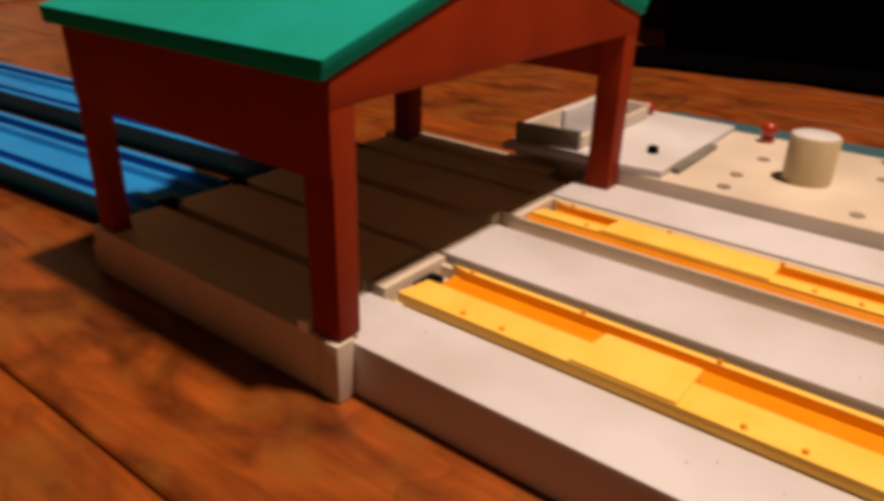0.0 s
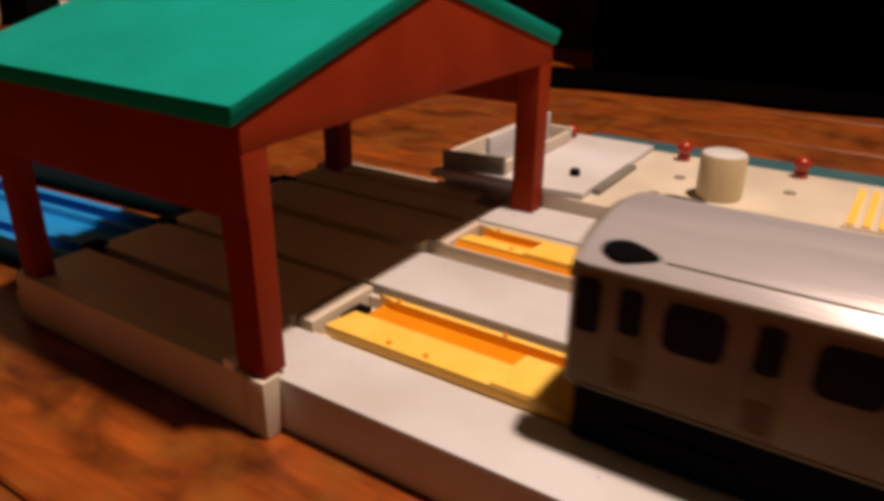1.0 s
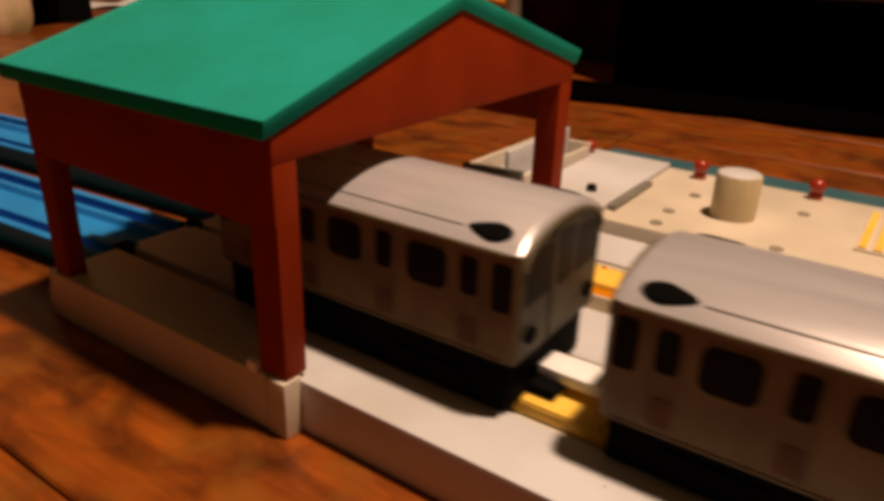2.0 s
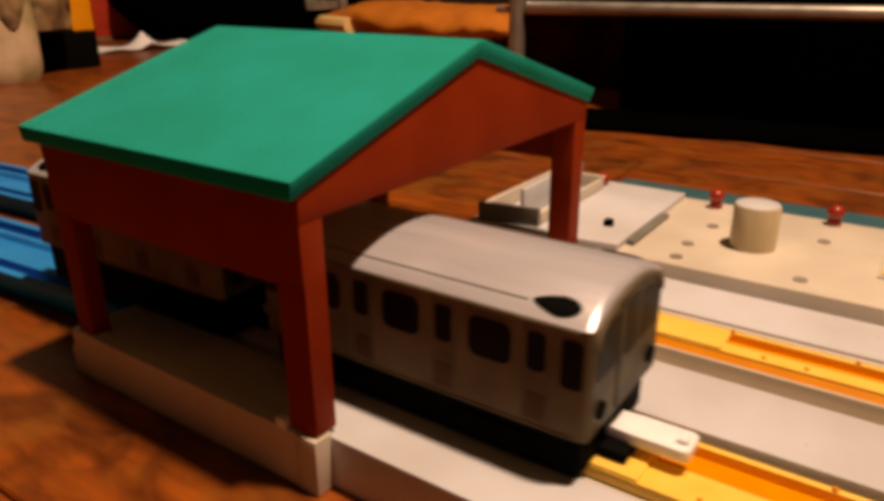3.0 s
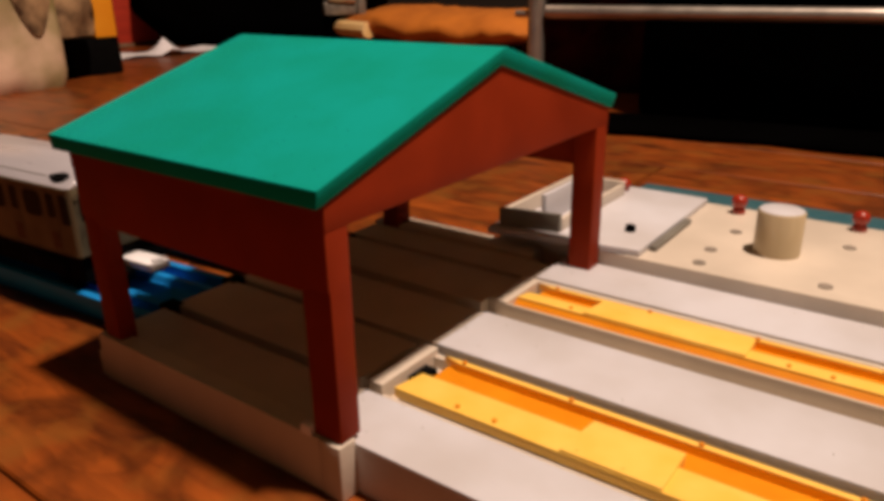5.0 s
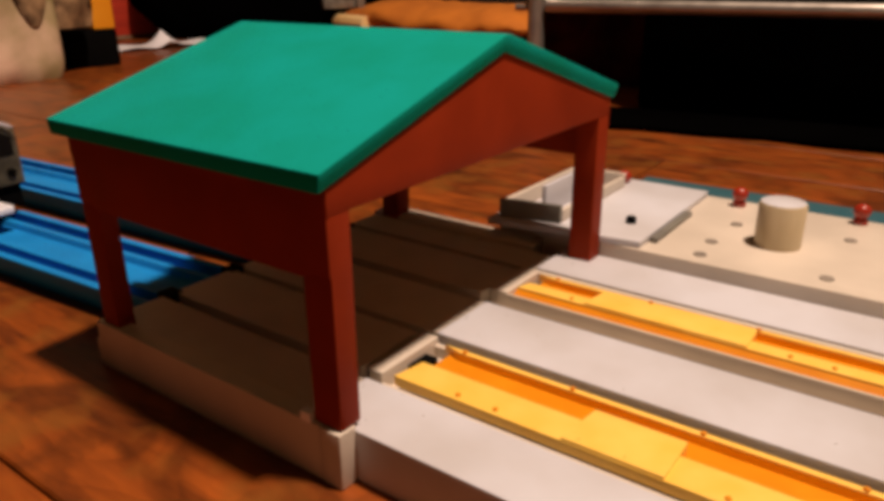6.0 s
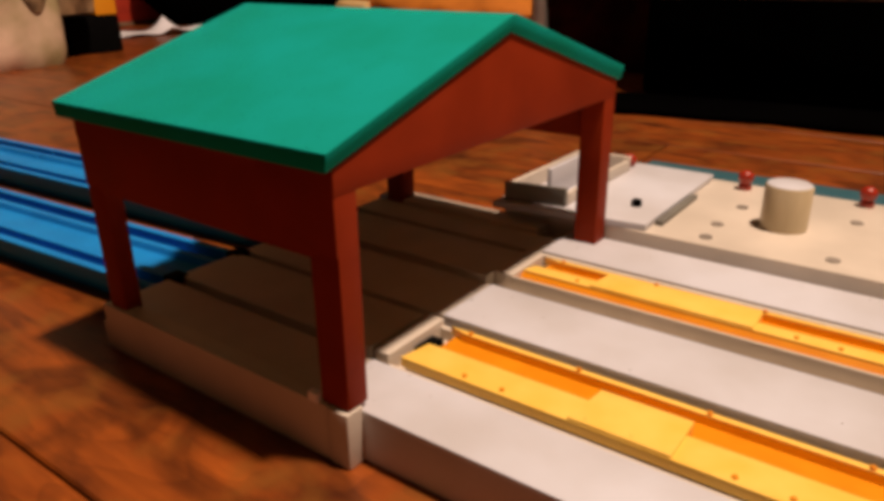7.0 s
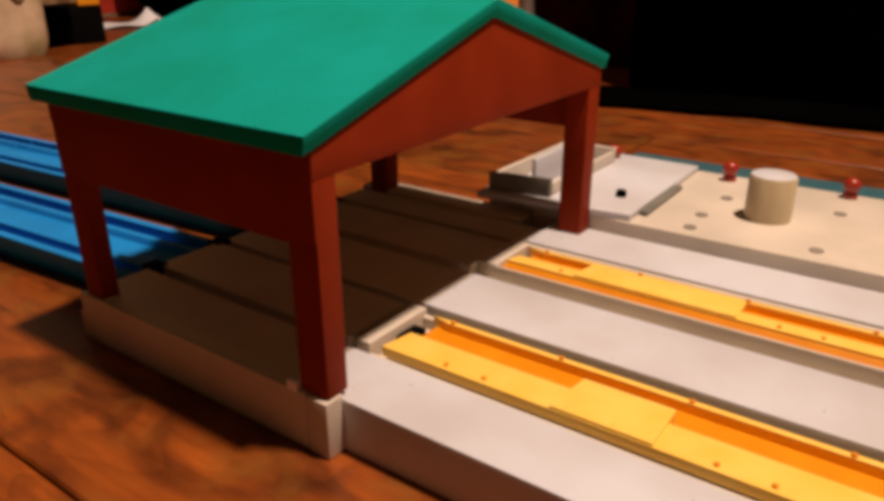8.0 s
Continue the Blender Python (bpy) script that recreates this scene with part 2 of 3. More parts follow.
def part(name, bm, mat, parent=None, label="", unit=U):
    """Links a bmesh as one mesh object under a thing."""
    bmesh.ops.scale(bm, vec=(unit, unit, unit), verts=bm.verts)
    me = bpy.data.meshes.new(name)
    bm.to_mesh(me)
    bm.free()
    me.materials.append(mat)
    ob = new(name, me)
    ob.parent = parent
    if label:
        ob["label"] = label
    return smooth(ob)


def B():
    return bmesh.new()


def thing(name, label, category, group="", kind="", at=None):
    ob = new(name)
    ob.empty_display_size = 0.01
    if at is not None:
        ob.matrix_basis = at
    return tagged(ob, label, category, group, kind)


# ---- room ----
floor = thing("floor", "", "", kind="structure")
sub = B()
box(sub, -2.0, 1.8, -1.6, 1.6, -0.06, -0.006, 0)
part("subfloor", sub, BLACK, floor, unit=1.0)


def room_wall(name, x0, x1, y0, y1, mat=WALL):
    bm = B()
    box(bm, x0, x1, y0, y1, -0.06, 2.4, 0)
    tagged(part(name, bm, mat, unit=1.0), kind="structure")


room_wall("wall_north", -2.1, 1.9, 1.6, 1.7)
room_wall("wall_south", -2.1, 1.9, -1.7, -1.6)
room_wall("wall_west", -2.1, -2.0, -1.6, 1.6)
room_wall("wall_east", 1.8, 1.9, -1.6, 1.6, FILL_WALL)
bm = B()
box(bm, -2.1, 1.9, -1.7, 1.7, 2.4, 2.46, 0)
tagged(part("ceiling", bm, CEIL, unit=1.0), kind="structure")


# ---- toy station base ----
Z0, Z1, ZS = 0.0, 12.0, 17.0  # floor, deck, raised shelf
XR, XL = 200.0, -87.0
TRACKS = (34.0, 83.5)  # middle lines of the two tracks


def station_base():
    base = thing("toy_station_base", "cream plastic toy station base with two track beds and shelf", "toy platform")
    # lower tray that carries the strips
    bm = B()
    box(bm, -11.0, XR, 4.4, 186, 0.0, 7.4, 0.3)
    part("tray", bm, CREAM, base)
    bm = B()
    box(bm, XL, -11.1, 0, 109.9, 0.0, 7.4, 0.3)
    part("shed_tray", bm, CREAM, base)
    # deck strips in front of the shed
    for name, y0, y1 in (("near_strip", 3.8, 20.2), ("middle_strip", 46.4, 68.8), ("far_strip", 96.6, 116.9)):
        bm = B()
        box(bm, -11.0, XR, y0, y1, 0.05 if y0 < 10 else 7.2, Z1 + (0.6 if y0 > 90 else 0.0), 0.5)
        part(name, bm, WHITE, base)
    # strips under the shed
    for name, y0, y1 in (("shed_near_strip", 4.6, 20.2), ("shed_track_bed", 23.6, 44.2), ("shed_middle_strip", 46.8, 68.8), ("shed_track_bed", 73.6, 94.2), ("shed_far_strip", 97.0, 109.9)):
        bm = B()
        box(bm, XL, -15.4 if "bed" in name else -11.2, y0, y1, 7.2, Z1 - 0.3, 0.4)
        part(name, bm, CREAM, base)
    bm = B()
    box(bm, XL + 2, -5.1, -0.35, 4.3, 0.05, 13.0, 0.5)
    part("near_curb", bm, CREAM, base)
    bm = B()
    box(bm, XL, -20, 110.0, 119.2, 0.0, 13.2, 0.5)
    part("far_lip", bm, CREAM, base)
    # black blocks added for the shade in the gap at the rail ends
    for y in TRACKS:
        bm = B()
        box(bm, XL - 9.0, XL - 0.1, y - 15.0, y + 15.0, 0.0, 4.4, 0.3)
        for d in (-11.0, 11.0):
            box(bm, XL - 3.2, XL + 2.4, y + d - 2.4, y + d + 2.4, 4.4, 12.0, 0.3)
        part("rail_gap_shade", bm, BLACK, base, "black filler for the dark gap at the rail ends")
    # rims round the yellow inserts
    for y0, y1 in ((23.4, 44.8), (77.0, 96.4)):
        bm = B()
        box(bm, -13.4 if y0 < 50 else -15.2, -9.2, y0, y1, 7.2, Z1, 0.3)
        box(bm, -9.6, XR, y0, y0 + 0.8, 7.2, 9.2 if y0 < 50 else Z1 - 0.5, 0.2)
        box(bm, -9.6, XR, y1 - 1.7, y1, 7.2, 10.2 if y0 < 50 else Z1 - 0.1, 0.25)
        part("insert_frame", bm, CREAM, base)
    # black plate stands in for the dark inside the insert's end gap
    bm = B()
    box(bm, -9.1, -5.6, 32.6, 39.5, 7.3, 9.8, 0.1)
    part("insert_gap_shade", bm, BLACK, base)
    bm = B()
    box(bm, -19.9, XR, 117.0, 186, 7.5, ZS, 0.6)
    part("shelf", bm, CREAM, base)
    return base


def insert(y0, ledge, y1, start, blocks, block_end, low, label):
    """A yellow sliding stop: ledge, orange trough with raised blocks, thin back rail."""
    ins = thing("yellow_track_insert", label, "toy track insert", "yellow inserts of the two tracks")
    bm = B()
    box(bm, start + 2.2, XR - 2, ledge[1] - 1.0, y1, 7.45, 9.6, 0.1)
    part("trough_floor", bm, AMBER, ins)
    # orange slope: the shade on the ledge's front is in its colour
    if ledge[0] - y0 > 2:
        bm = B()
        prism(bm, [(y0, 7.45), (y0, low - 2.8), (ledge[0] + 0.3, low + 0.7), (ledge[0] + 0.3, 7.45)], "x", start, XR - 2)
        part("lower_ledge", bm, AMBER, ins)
    bm = B()
    prism(bm, [(start, ledge[0]), (XR - 2, ledge[0]), (XR - 2, ledge[1]), (start + 1.5, ledge[1])], "z", 9.4, 11.9, 0.25)
    part("ledge", bm, YELLOW, ins)
    bm = B()
    prism(bm, [(start + 0.5, y1), (start + 6.0, y1 - 1.5), (XR - 2, y1 - 1.5), (XR - 2, y1)], "z", 9.4, 11.8, 0.2)
    part("back_rail", bm, YELLOW, ins)
    for x0, x1 in blocks:
        bm = B()
        prism(bm, [(x0, ledge[0] + 0.2), (x1, ledge[0] + 0.2), (x1, block_end), (x0 + 1.5, block_end)], "z", 9.4, 12.5, 0.35)
        part("block", bm, YELLOW, ins)
    for i in range(14):
        bm = B()
        x = start + 7 + i * 9.3
        lathe(bm, [(0.6, 11.8), (0.55, 12.3), (0.2, 12.5)], x, (ledge[0] + 1.6) if i % 3 else (y1 - 0.8), 10)
        part("stud", bm, AMBER, ins)
    return ins


base = station_base()
insert(24.3, (24.3, 33.0), 43.0, -6.5, ((34.5, 55.0), (108, 130)), 37.2, 9.6, "yellow plastic stop insert with orange trough in the track bed")
insert(78.0, (82.2, 87.0), 94.5, -9.0, ((11.5, 53.8), (108, 130)), 91.8, 10.8, "yellow plastic stop insert with pale raised block in its bed")


# ---- shed ----
def shed():
    sh = thing("toy_engine_shed", "brick-red toy engine shed with green gable roof on four posts", "toy building")
    posts = (("post", -7.2, 0.2, 0.6, 6.2, 13.0), ("post", -82.5, -76.0, 0.6, 5.4, 12.0), ("post", -7.0, 0.2, 109.6, 116.6, 12.0), ("post", -82.5, -75.2, 109.6, 116.6, 12.0))
    for name, x0, x1, y0, y1, z in posts:
        bm = B()
        box(bm, x0, x1, y0, y1, z, 58.0, 0.5)
        part(name, bm, RED, sh)
    for x0, x1 in ((-2.6, 0.3), (-83.0, -79.9)):
        bm = B()
        prism(bm, [(0.4, 56.6), (116.6, 56.6), (116.6, 61.6), (57.5, 79.2), (0.4, 61.6)], "x", x0, x1, 0.3)
        part("gable", bm, RED, sh)
    for y0, y1 in ((0.3, 3.2), (113.8, 116.8)):
        bm = B()
        prism(bm, [(-82.4, 45.2), (-77.5, 45.2), (-75.3, 44.0), (-7.2, 44.0), (-4.4, 45.2), (0.1, 45.2), (0.1, 62.0), (-82.4, 62.0)], "y", y0, y1, 0.25)
        part("side_wall", bm, RED, sh)
    # roof: two slabs that meet on the ridge
    ridge = 82.8
    bm = B()
    prism(bm, [(-1.6, 61.2), (57.2, 79.4), (118.0, 61.2), (118.6, 65.2), (58.0, ridge + 0.3), (56.4, ridge + 0.3), (-2.0, 64.9)], "x", -86.5, 1.5, 0.45)
    for v in bm.verts:
        if v.co.x > 0:
            crest = ridge - (ridge - 64.9) * abs(v.co.y - 57.3) / 60.0
            v.co.x -= 0.22 * max(0.0, crest - v.co.z)
    part("roof", bm, GREEN, sh, "smooth green plastic gable roof")
    # panel added under the roof to bounce warm light onto the deck
    bm = B()
    prism(bm, [(3.4, 60.2), (57.4, 77.4), (113.6, 60.2), (113.6, 61.4), (57.4, 78.9), (3.4, 61.4)], "x", -79.7, -2.6)
    part("bounce_panel", bm, BOUNCE, sh)
    # white tab added for the bright lit spot beside the near post
    bm = B()
    box(bm, -10.2, -7.4, -0.4, 1.4, 12.6, 14.8, 0.3)
    part("lit_spot_tab", bm, CLEARWHITE, sh)
    return sh


shed()
bm = B()
box(bm, -5.0, 0.6, -0.5, 4.3, 0.0, 12.9, 0.5)
part("corner_block", bm, CREAM, base)


# ---- things on the shelf ----
def drum():
    d = thing("toy_drum", "cream plastic cylinder standing on the station shelf", "toy post")
    bm = B()
    lathe(bm, [(6.75, ZS), (6.75, 30.0), (6.4, 30.6), (5.9, 30.6), (5.7, 30.1), (0.3, 30.0)], 45.4, 145.2, 40)
    part("body", bm, SHADED_CREAM, d)
    # paler cap carries the brighter light on the drum's top
    bm = B()
    lathe(bm, [(6.3, 29.9), (6.3, 30.7), (6.0, 30.9), (0.2, 30.9)], 45.4, 145.2, 40)
    part("cap", bm, WHITE, d, "pale flat cap")


def knob(x, y):
    bm = B()
    lathe(bm, [(2.3, ZS), (2.3, ZS + 1.4), (1.7, ZS + 2.1), (2.3, ZS + 3.0), (2.7, ZS + 4.1), (2.65, ZS + 5.0), (2.1, ZS + 6.0), (1.2, ZS + 6.6), (0.1, ZS + 6.8)], x, y, 20)
    part("knob", bm, PIN_RED, base, "small glossy red plastic knob")


drum()
for x, y in ((25.0, 179.0), (63.0, 181.5), (101.0, 182.0), (-18.0, 178.0)):
    knob(x, y)
for x, y in ((62.8, 125.0), (29.0, 123.4), (28.4, 136.4), (30.2, 157.4), (63.2, 161.5)):
    bm = B()
    lathe(bm, [(1.9, ZS), (1.9, ZS + 0.35), (1.3, ZS + 0.4), (1.2, ZS + 0.3)], x, y, 16)
    part("peg_hole", bm, HOLE, base)


def turnout_box():
    b = thing("toy_control_box", "pale plastic control plate with an open bin on the shelf", "toy control")
    bm = B()
    prism(bm, [(-38, 119.4), (-20.2, 119.4), (-20.2, 184), (-38, 184)], "z", 0.0, ZS - 0.2, 0.3)
    part("foot", bm, CREAM, b)
    bm = B()
    prism(bm, [(-38, 111.5), (12.5, 118.0), (12.5, 184), (-38, 184)], "z", ZS, 19.2, 0.4)
    part("plate", bm, WHITE, b)
    walls = (("bin_front", [(-35.5, 114.8), (-15, 118.8), (-15, 120.4), (-35.5, 116.4)], 25.4, GREYP), ("bin_side", [(-35.5, 116.5), (-34, 116.8), (-34, 170), (-35.5, 170)], 24.6, CREAM), ("bin_side", [(-16.5, 120.4), (-15, 120.7), (-15, 170), (-16.5, 170)], 23.4, CREAM), ("bin_back", [(-35.5, 170.1), (-15, 170.1), (-15, 171.6), (-35.5, 171.6)], 24.6, CREAM), ("divider", [(-24.6, 124), (-23.2, 124.3), (-23.2, 170), (-24.6, 170)], 29.4, WHITE))
    for name, pts, h, mat in walls:
        bm = B()
        prism(bm, pts, "z", 19.2, h, 0.25)
        part(name, bm, mat, b)
    bm = B()
    lathe(bm, [(2.6, 19.25), (2.6, 19.9), (2.1, 20.1)], -29.5, 128, 20)
    part("bin_hole", bm, BLACK, b)
    bm = B()
    lathe(bm, [(1.7, 19.2), (1.7, 20.8), (1.4, 21.3), (0.2, 21.4)], 3.2, 133.4, 16)
    part("button", bm, BLACK, b)
    # raised grey bar puts the shade along the plate's right edge into colour
    bm = B()
    prism(bm, [(12.9, 125), (15.2, 125), (15.2, 158), (12.9, 158)], "z", ZS, 18.6, 0.25)
    part("slot_shade", bm, GREYP, b)


turnout_box()
crossing = thing("yellow_striped_tile", "cream tile with raised yellow warning stripes on the shelf", "toy tile")
bm = B()
box(bm, 80, 104, 138, 176, ZS, ZS + 0.7, 0.2)
part("plate", bm, CREAM, crossing)
for i in range(6):
    bm = B()
    prism(bm, [(81 + i * 4.0, 139), (83 + i * 4.0, 139), (83 + i * 4.0, 175), (81 + i * 4.0, 175)], "z", ZS + 0.7, ZS + 1.3)
    part("stripe", bm, YELLOW, crossing)
side = thing("teal_side_strip", "flat teal plastic strip lying along the station base", "toy track")
bm = B()
box(bm, -22, XR, 187, 214, 0, 13.0, 0.6)
part("plate", bm, TEAL, side)


dust = B()
rng = random.Random(7)
for _ in range(34):
    strip = rng.choice(((4.8, 19.6), (47.2, 68.2), (98.5, 116.0)))
    x = -10 + 40 * rng.random() ** 2 if rng.random() < 0.6 else rng.uniform(-10, 110)
    y, r = rng.uniform(*strip), rng.uniform(0.08, 0.2)
    top = 12.02 + (0.6 if y > 95 else 0.0)
    turn = rng.uniform(0, 3)
    pts = [(x + r * rng.uniform(0.5, 1.3) * math.cos(turn + k * 1.256), y + r * rng.uniform(0.5, 1.3) * math.sin(turn + k * 1.256)) for k in range(5)]
    prism(dust, pts, "z", top - 0.05, top + 0.12)
tagged(part("dust", dust, HOLE), "loose brown dust flecks on the station deck", "dust", kind="stuff")

# ---- blue rails ----
def rail(x, y, length, turn, label):
    r = thing("blue_toy_rail", label, "toy rail", "blue rails behind the shed", at=pose(x * U, y * U, 0, 0, 0, turn))
    bm = B()
    # outline across the rail: rims, wheel grooves, raised middle
    pts = [(-12.6, 0), (-15.8, 7.6), (-16, 9.6), (-14.6, 10), (-13.4, 9.6), (-13.4, 4.5), (-8.6, 4.5), (-8.6, 9.2), (-6, 9.4), (-5.2, 7.4), (5.2, 7.4), (6, 9.4), (8.6, 9.2), (8.6, 4.5), (13.4, 4.5), (13.4, 9.6), (14.6, 10), (16, 9.6), (15.8, 7.6), (12.6, 0)]
    prism(bm, pts, "x", -length, 0)
    part("body", bm, BLUE, r)
    bm = B()
    box(bm, -1, 4, -13, -7, 1.0, 4.2, 0.4)
    part("joint_tongue", bm, BLUE, r)
    bm = B()
    box(bm, -1, 4, 7, 13, 1.0, 4.2, 0.4)
    part("joint_tongue", bm, BLUE, r)
    return r


for row, y in enumerate((33.0, 83.5)):
    rail(-90.5, y - 0.5, 180, 4.6, "blue plastic toy rail with two wheel grooves on the floor")
    a = radians(4.6)
    rail(-90.5 - 181 * math.cos(a), y - 0.5 - 181 * math.sin(a), 180, 4.6, "blue plastic toy rail with two wheel grooves on the floor")


# ---- train ----
LEN, HALF = 78.4, 17.0


def rounded(x0, x1, z0, z1, r=1.6, n=4):
    """A rounded rectangle as an outline."""
    pts = []
    for cx, cz, a0 in ((x1 - r, z1 - r, 0), (x0 + r, z1 - r, 90), (x0 + r, z0 + r, 180), (x1 - r, z0 + r, 270)):
        for i in range(n + 1):
            a = radians(a0 + 90 * i / n)
            pts.append((cx + r * math.cos(a), cz + r * math.sin(a)))
    return pts


def car(label, lift):
    """A subway car, its middle at the origin; lift: how much higher its shell sits on the wheels."""
    c = thing("toy_train_car", label, "toy train", "cars of the toy subway train")
    h = LEN / 2
    sill, eave, crown = 21.3 + lift, 42.5 + lift, 47.4 + lift

    def roof_z(y, top=crown):
        return eave + 0.4 + (top - eave - 0.4) * (1 - abs(y / HALF) ** 2.3)

    def loft(name, section, mat, label):
        bm = B()
        rings = []
        for x, s, drop in ((-h, 0.95, 1.6), (-h + 0.5, 0.98, 0.7), (-h + 1.6, 1, 0), (h - 1.6, 1, 0), (h - 0.5, 0.98, 0.7), (h, 0.95, 1.6)):
            rings.append([bm.verts.new((x, y, z)) for y, z in section(s, crown - drop)])
        n = len(rings[0])
        for lo, hi in zip(rings, rings[1:]):
            for i in range(n):
                bm.faces.new((lo[i], lo[(i + 1) % n], hi[(i + 1) % n], hi[i]))
        bm.faces.new(rings[0])
        bm.faces.new(rings[-1][::-1])
        bmesh.ops.recalc_face_normals(bm, faces=bm.faces)
        return part(name, bm, mat, c, label)

    def walls(s, top):
        return [(-HALF * s, sill), (-HALF * s, eave - 0.02), (HALF * s, eave - 0.02), (HALF * s, sill)]

    def arch(s, top):
        pts = [(-HALF * s, eave)]
        for i in range(1, 24):
            u = -1 + i / 12
            pts.append((HALF * s * u * 0.985, roof_z(HALF * u, top)))
        return pts + [(HALF * s, eave)]
    # sides coloured darker than the roof, as they face away from the lamp
    loft("body", walls, SHADED_SILVER, "silver body sides with their shade in the colour")
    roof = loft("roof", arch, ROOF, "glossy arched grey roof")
    bm = B()
    box(bm, -h + 1.5, h - 1.5, -HALF + 1.6, HALF - 1.6, 12.4, sill + 0.2, 0.8)
    part("chassis", bm, BLACK, c)
    for x in (-20, 20):
        bm = B()
        box(bm, x - 9, x + 9, -HALF + 1.0, HALF - 1.0, 13.4, 18.5, 0.6)
        part("bogie_frame", bm, BLACK, c)
    for s in (-1, 1):
        def face(depth):
            return sorted((s * (HALF - 0.3), s * (HALF + depth)))
        wz = eave - 6.4
        for x in (-20, 0, 20):
            bm = B()
            prism(bm, rounded(x - 5.0, x + 5.0, wz - 4.7, wz + 4.5, 2.2), "y", *face(0.12))
            w = part("window", bm, SHADED_SILVER, c, "raised silver window surround")
            bm = B()
            prism(bm, rounded(x - 4.4, x + 4.4, wz - 4.1, wz + 3.9, 1.9), "y", *face(0.24))
            part("pane", bm, GLASS, w, "black window pane")
        for x in (-29.3, -10, 10, 29.3):
            bm = B()
            prism(bm, rounded(x - 2.7, x + 2.7, sill + 0.8, eave - 0.6, 0.7), "y", *face(0.1))
            d = part("door", bm, DOOR, c)
            bm = B()
            prism(bm, rounded(x - 1.8, x + 1.8, wz - 3.4, wz + 4.0, 1.0), "y", *face(0.24))
            part("door_window", bm, GLASS, d)
            bm = B()
            prism(bm, rounded(x - 1.9, x + 1.9, sill + 1.8, sill + 7.0, 0.7), "y", *face(0.2))
            part("kick_plate", bm, DOORLOW, d)
        for x in (-36.0, 36.0):
            bm = B()
            prism(bm, rounded(x - 1.9, x + 1.9, wz - 4.8, wz + 4.2, 0.8), "y", *face(0.22))
            part("cab_window", bm, GLASS, c)
        bm = B()
        box(bm, -h + 2.2, h - 2.2, *face(0.3), eave - 0.9, eave - 0.2, 0.12)
        part("eave_rib", bm, SHADED_SILVER, c)
        bm = B()
        box(bm, -h + 2.2, h - 2.2, *face(0.2), sill + 0.1, sill + 0.6, 0.1)
        part("sill_rib", bm, SHADED_SILVER, c)
        # seam along the roof, between the vents
        y = s * 14.3
        bm = B()
        tube(bm, (-26, y, roof_z(y) - 0.02), (26, y, roof_z(y) - 0.02), 0.16, 8)
        part("seam", bm, GREYP, roof)
    for x in (-32.0, 32.0):
        for y in (-14.0, 14.0):
            bm = B()
            lathe(bm, [(1.0, -1.5), (1.0, 0.1), (0.8, 0.35), (0.1, 0.4)], 0, 0, 24)
            for v in bm.verts:
                v.co = Vector((v.co.x * (3.8 if v.co.x * x > 0 else 5.2), v.co.y * 2.2 * (1.0 if v.co.x * x > 0 else 1.0 - 0.4 * abs(v.co.x)), v.co.z * 0.9))
            bmesh.ops.rotate(bm, verts=bm.verts, matrix=Matrix.Rotation(math.copysign(radians(26), -y), 3, "X"))
            bmesh.ops.translate(bm, verts=bm.verts, vec=(x, y, roof_z(y)))
            part("vent", bm, BLACK, roof, "black oval roof vent")
    for e in (-1, 1):
        xe = e * h

        def face(depth):
            return sorted((xe - e * 0.5, xe + e * depth))
        # arched hood round the end, dark windows under it, plain lower panel
        hood = [(HALF * 0.93 * math.sin(radians(a)), eave - 3.0 + (crown - eave + 1.6) * math.cos(radians(a))) for a in range(-90, 91, 10)]
        inner = [(y * 0.95, z - 0.7) for y, z in hood]
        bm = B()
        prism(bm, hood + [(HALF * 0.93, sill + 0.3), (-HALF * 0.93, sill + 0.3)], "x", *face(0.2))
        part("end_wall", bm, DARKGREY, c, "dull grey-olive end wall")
        bm = B()
        prism(bm, hood + inner[::-1], "x", *face(0.7))
        part("hood_rim", bm, DOOR, c)
        for y0, y1 in ((-14.4, -5.2), (5.2, 14.4)):
            top = [(y, min(eave - 0.6, eave - 3.9 + (crown - eave + 1.6) * math.sqrt(max(0.0, 1 - (y / (HALF * 0.86)) ** 2)) - 0.6)) for y in (y1, (y0 + y1) / 2, y0)]
            bm = B()
            prism(bm, [(y0, sill + 11.0), (y1, sill + 11.0)] + top, "x", *face(0.36))
            part("end_window", bm, GLOSSBLACK, c, "glossy black end window")
        bm = B()
        prism(bm, rounded(-4.6, 4.6, sill + 0.6, crown - 2.6, 0.8), "x", *face(0.42))
        d = part("end_door", bm, DARKGREY, c)
        bm = B()
        prism(bm, rounded(-3.2, 3.2, sill + 11.0, crown - 4.0, 1.0), "x", *face(0.56))
        part("end_door_window", bm, GLOSSBLACK, d)
        for y in (-12.0, 12.0):
            bm = B()
            tube(bm, (xe - e * 0.5, y, sill + 4.6), (xe + e * 0.9, y, sill + 4.6), 1.7, 20)
            part("marker_lamp", bm, BLACK, c)
        if e > 0:
            bm = B()
            prism(bm, [(xe - 4, -3.0), (xe + 3, -3.6), (xe + 13, -3.6), (xe + 14, -2.8), (xe + 14, 2.8), (xe + 13, 3.6), (xe + 3, 3.6), (xe - 4, 3.0)], "z", 14.8, 17.2, 0.3)
            cp = part("coupler", bm, CLEARWHITE, c, "white plastic coupler tongue")
            bm = B()
            box(bm, xe + 11, xe + 13.2, -1.6, 1.6, 17.0, 18.2, 0.3)
            part("coupler_lip", bm, CLEARWHITE, cp)
            bm = B()
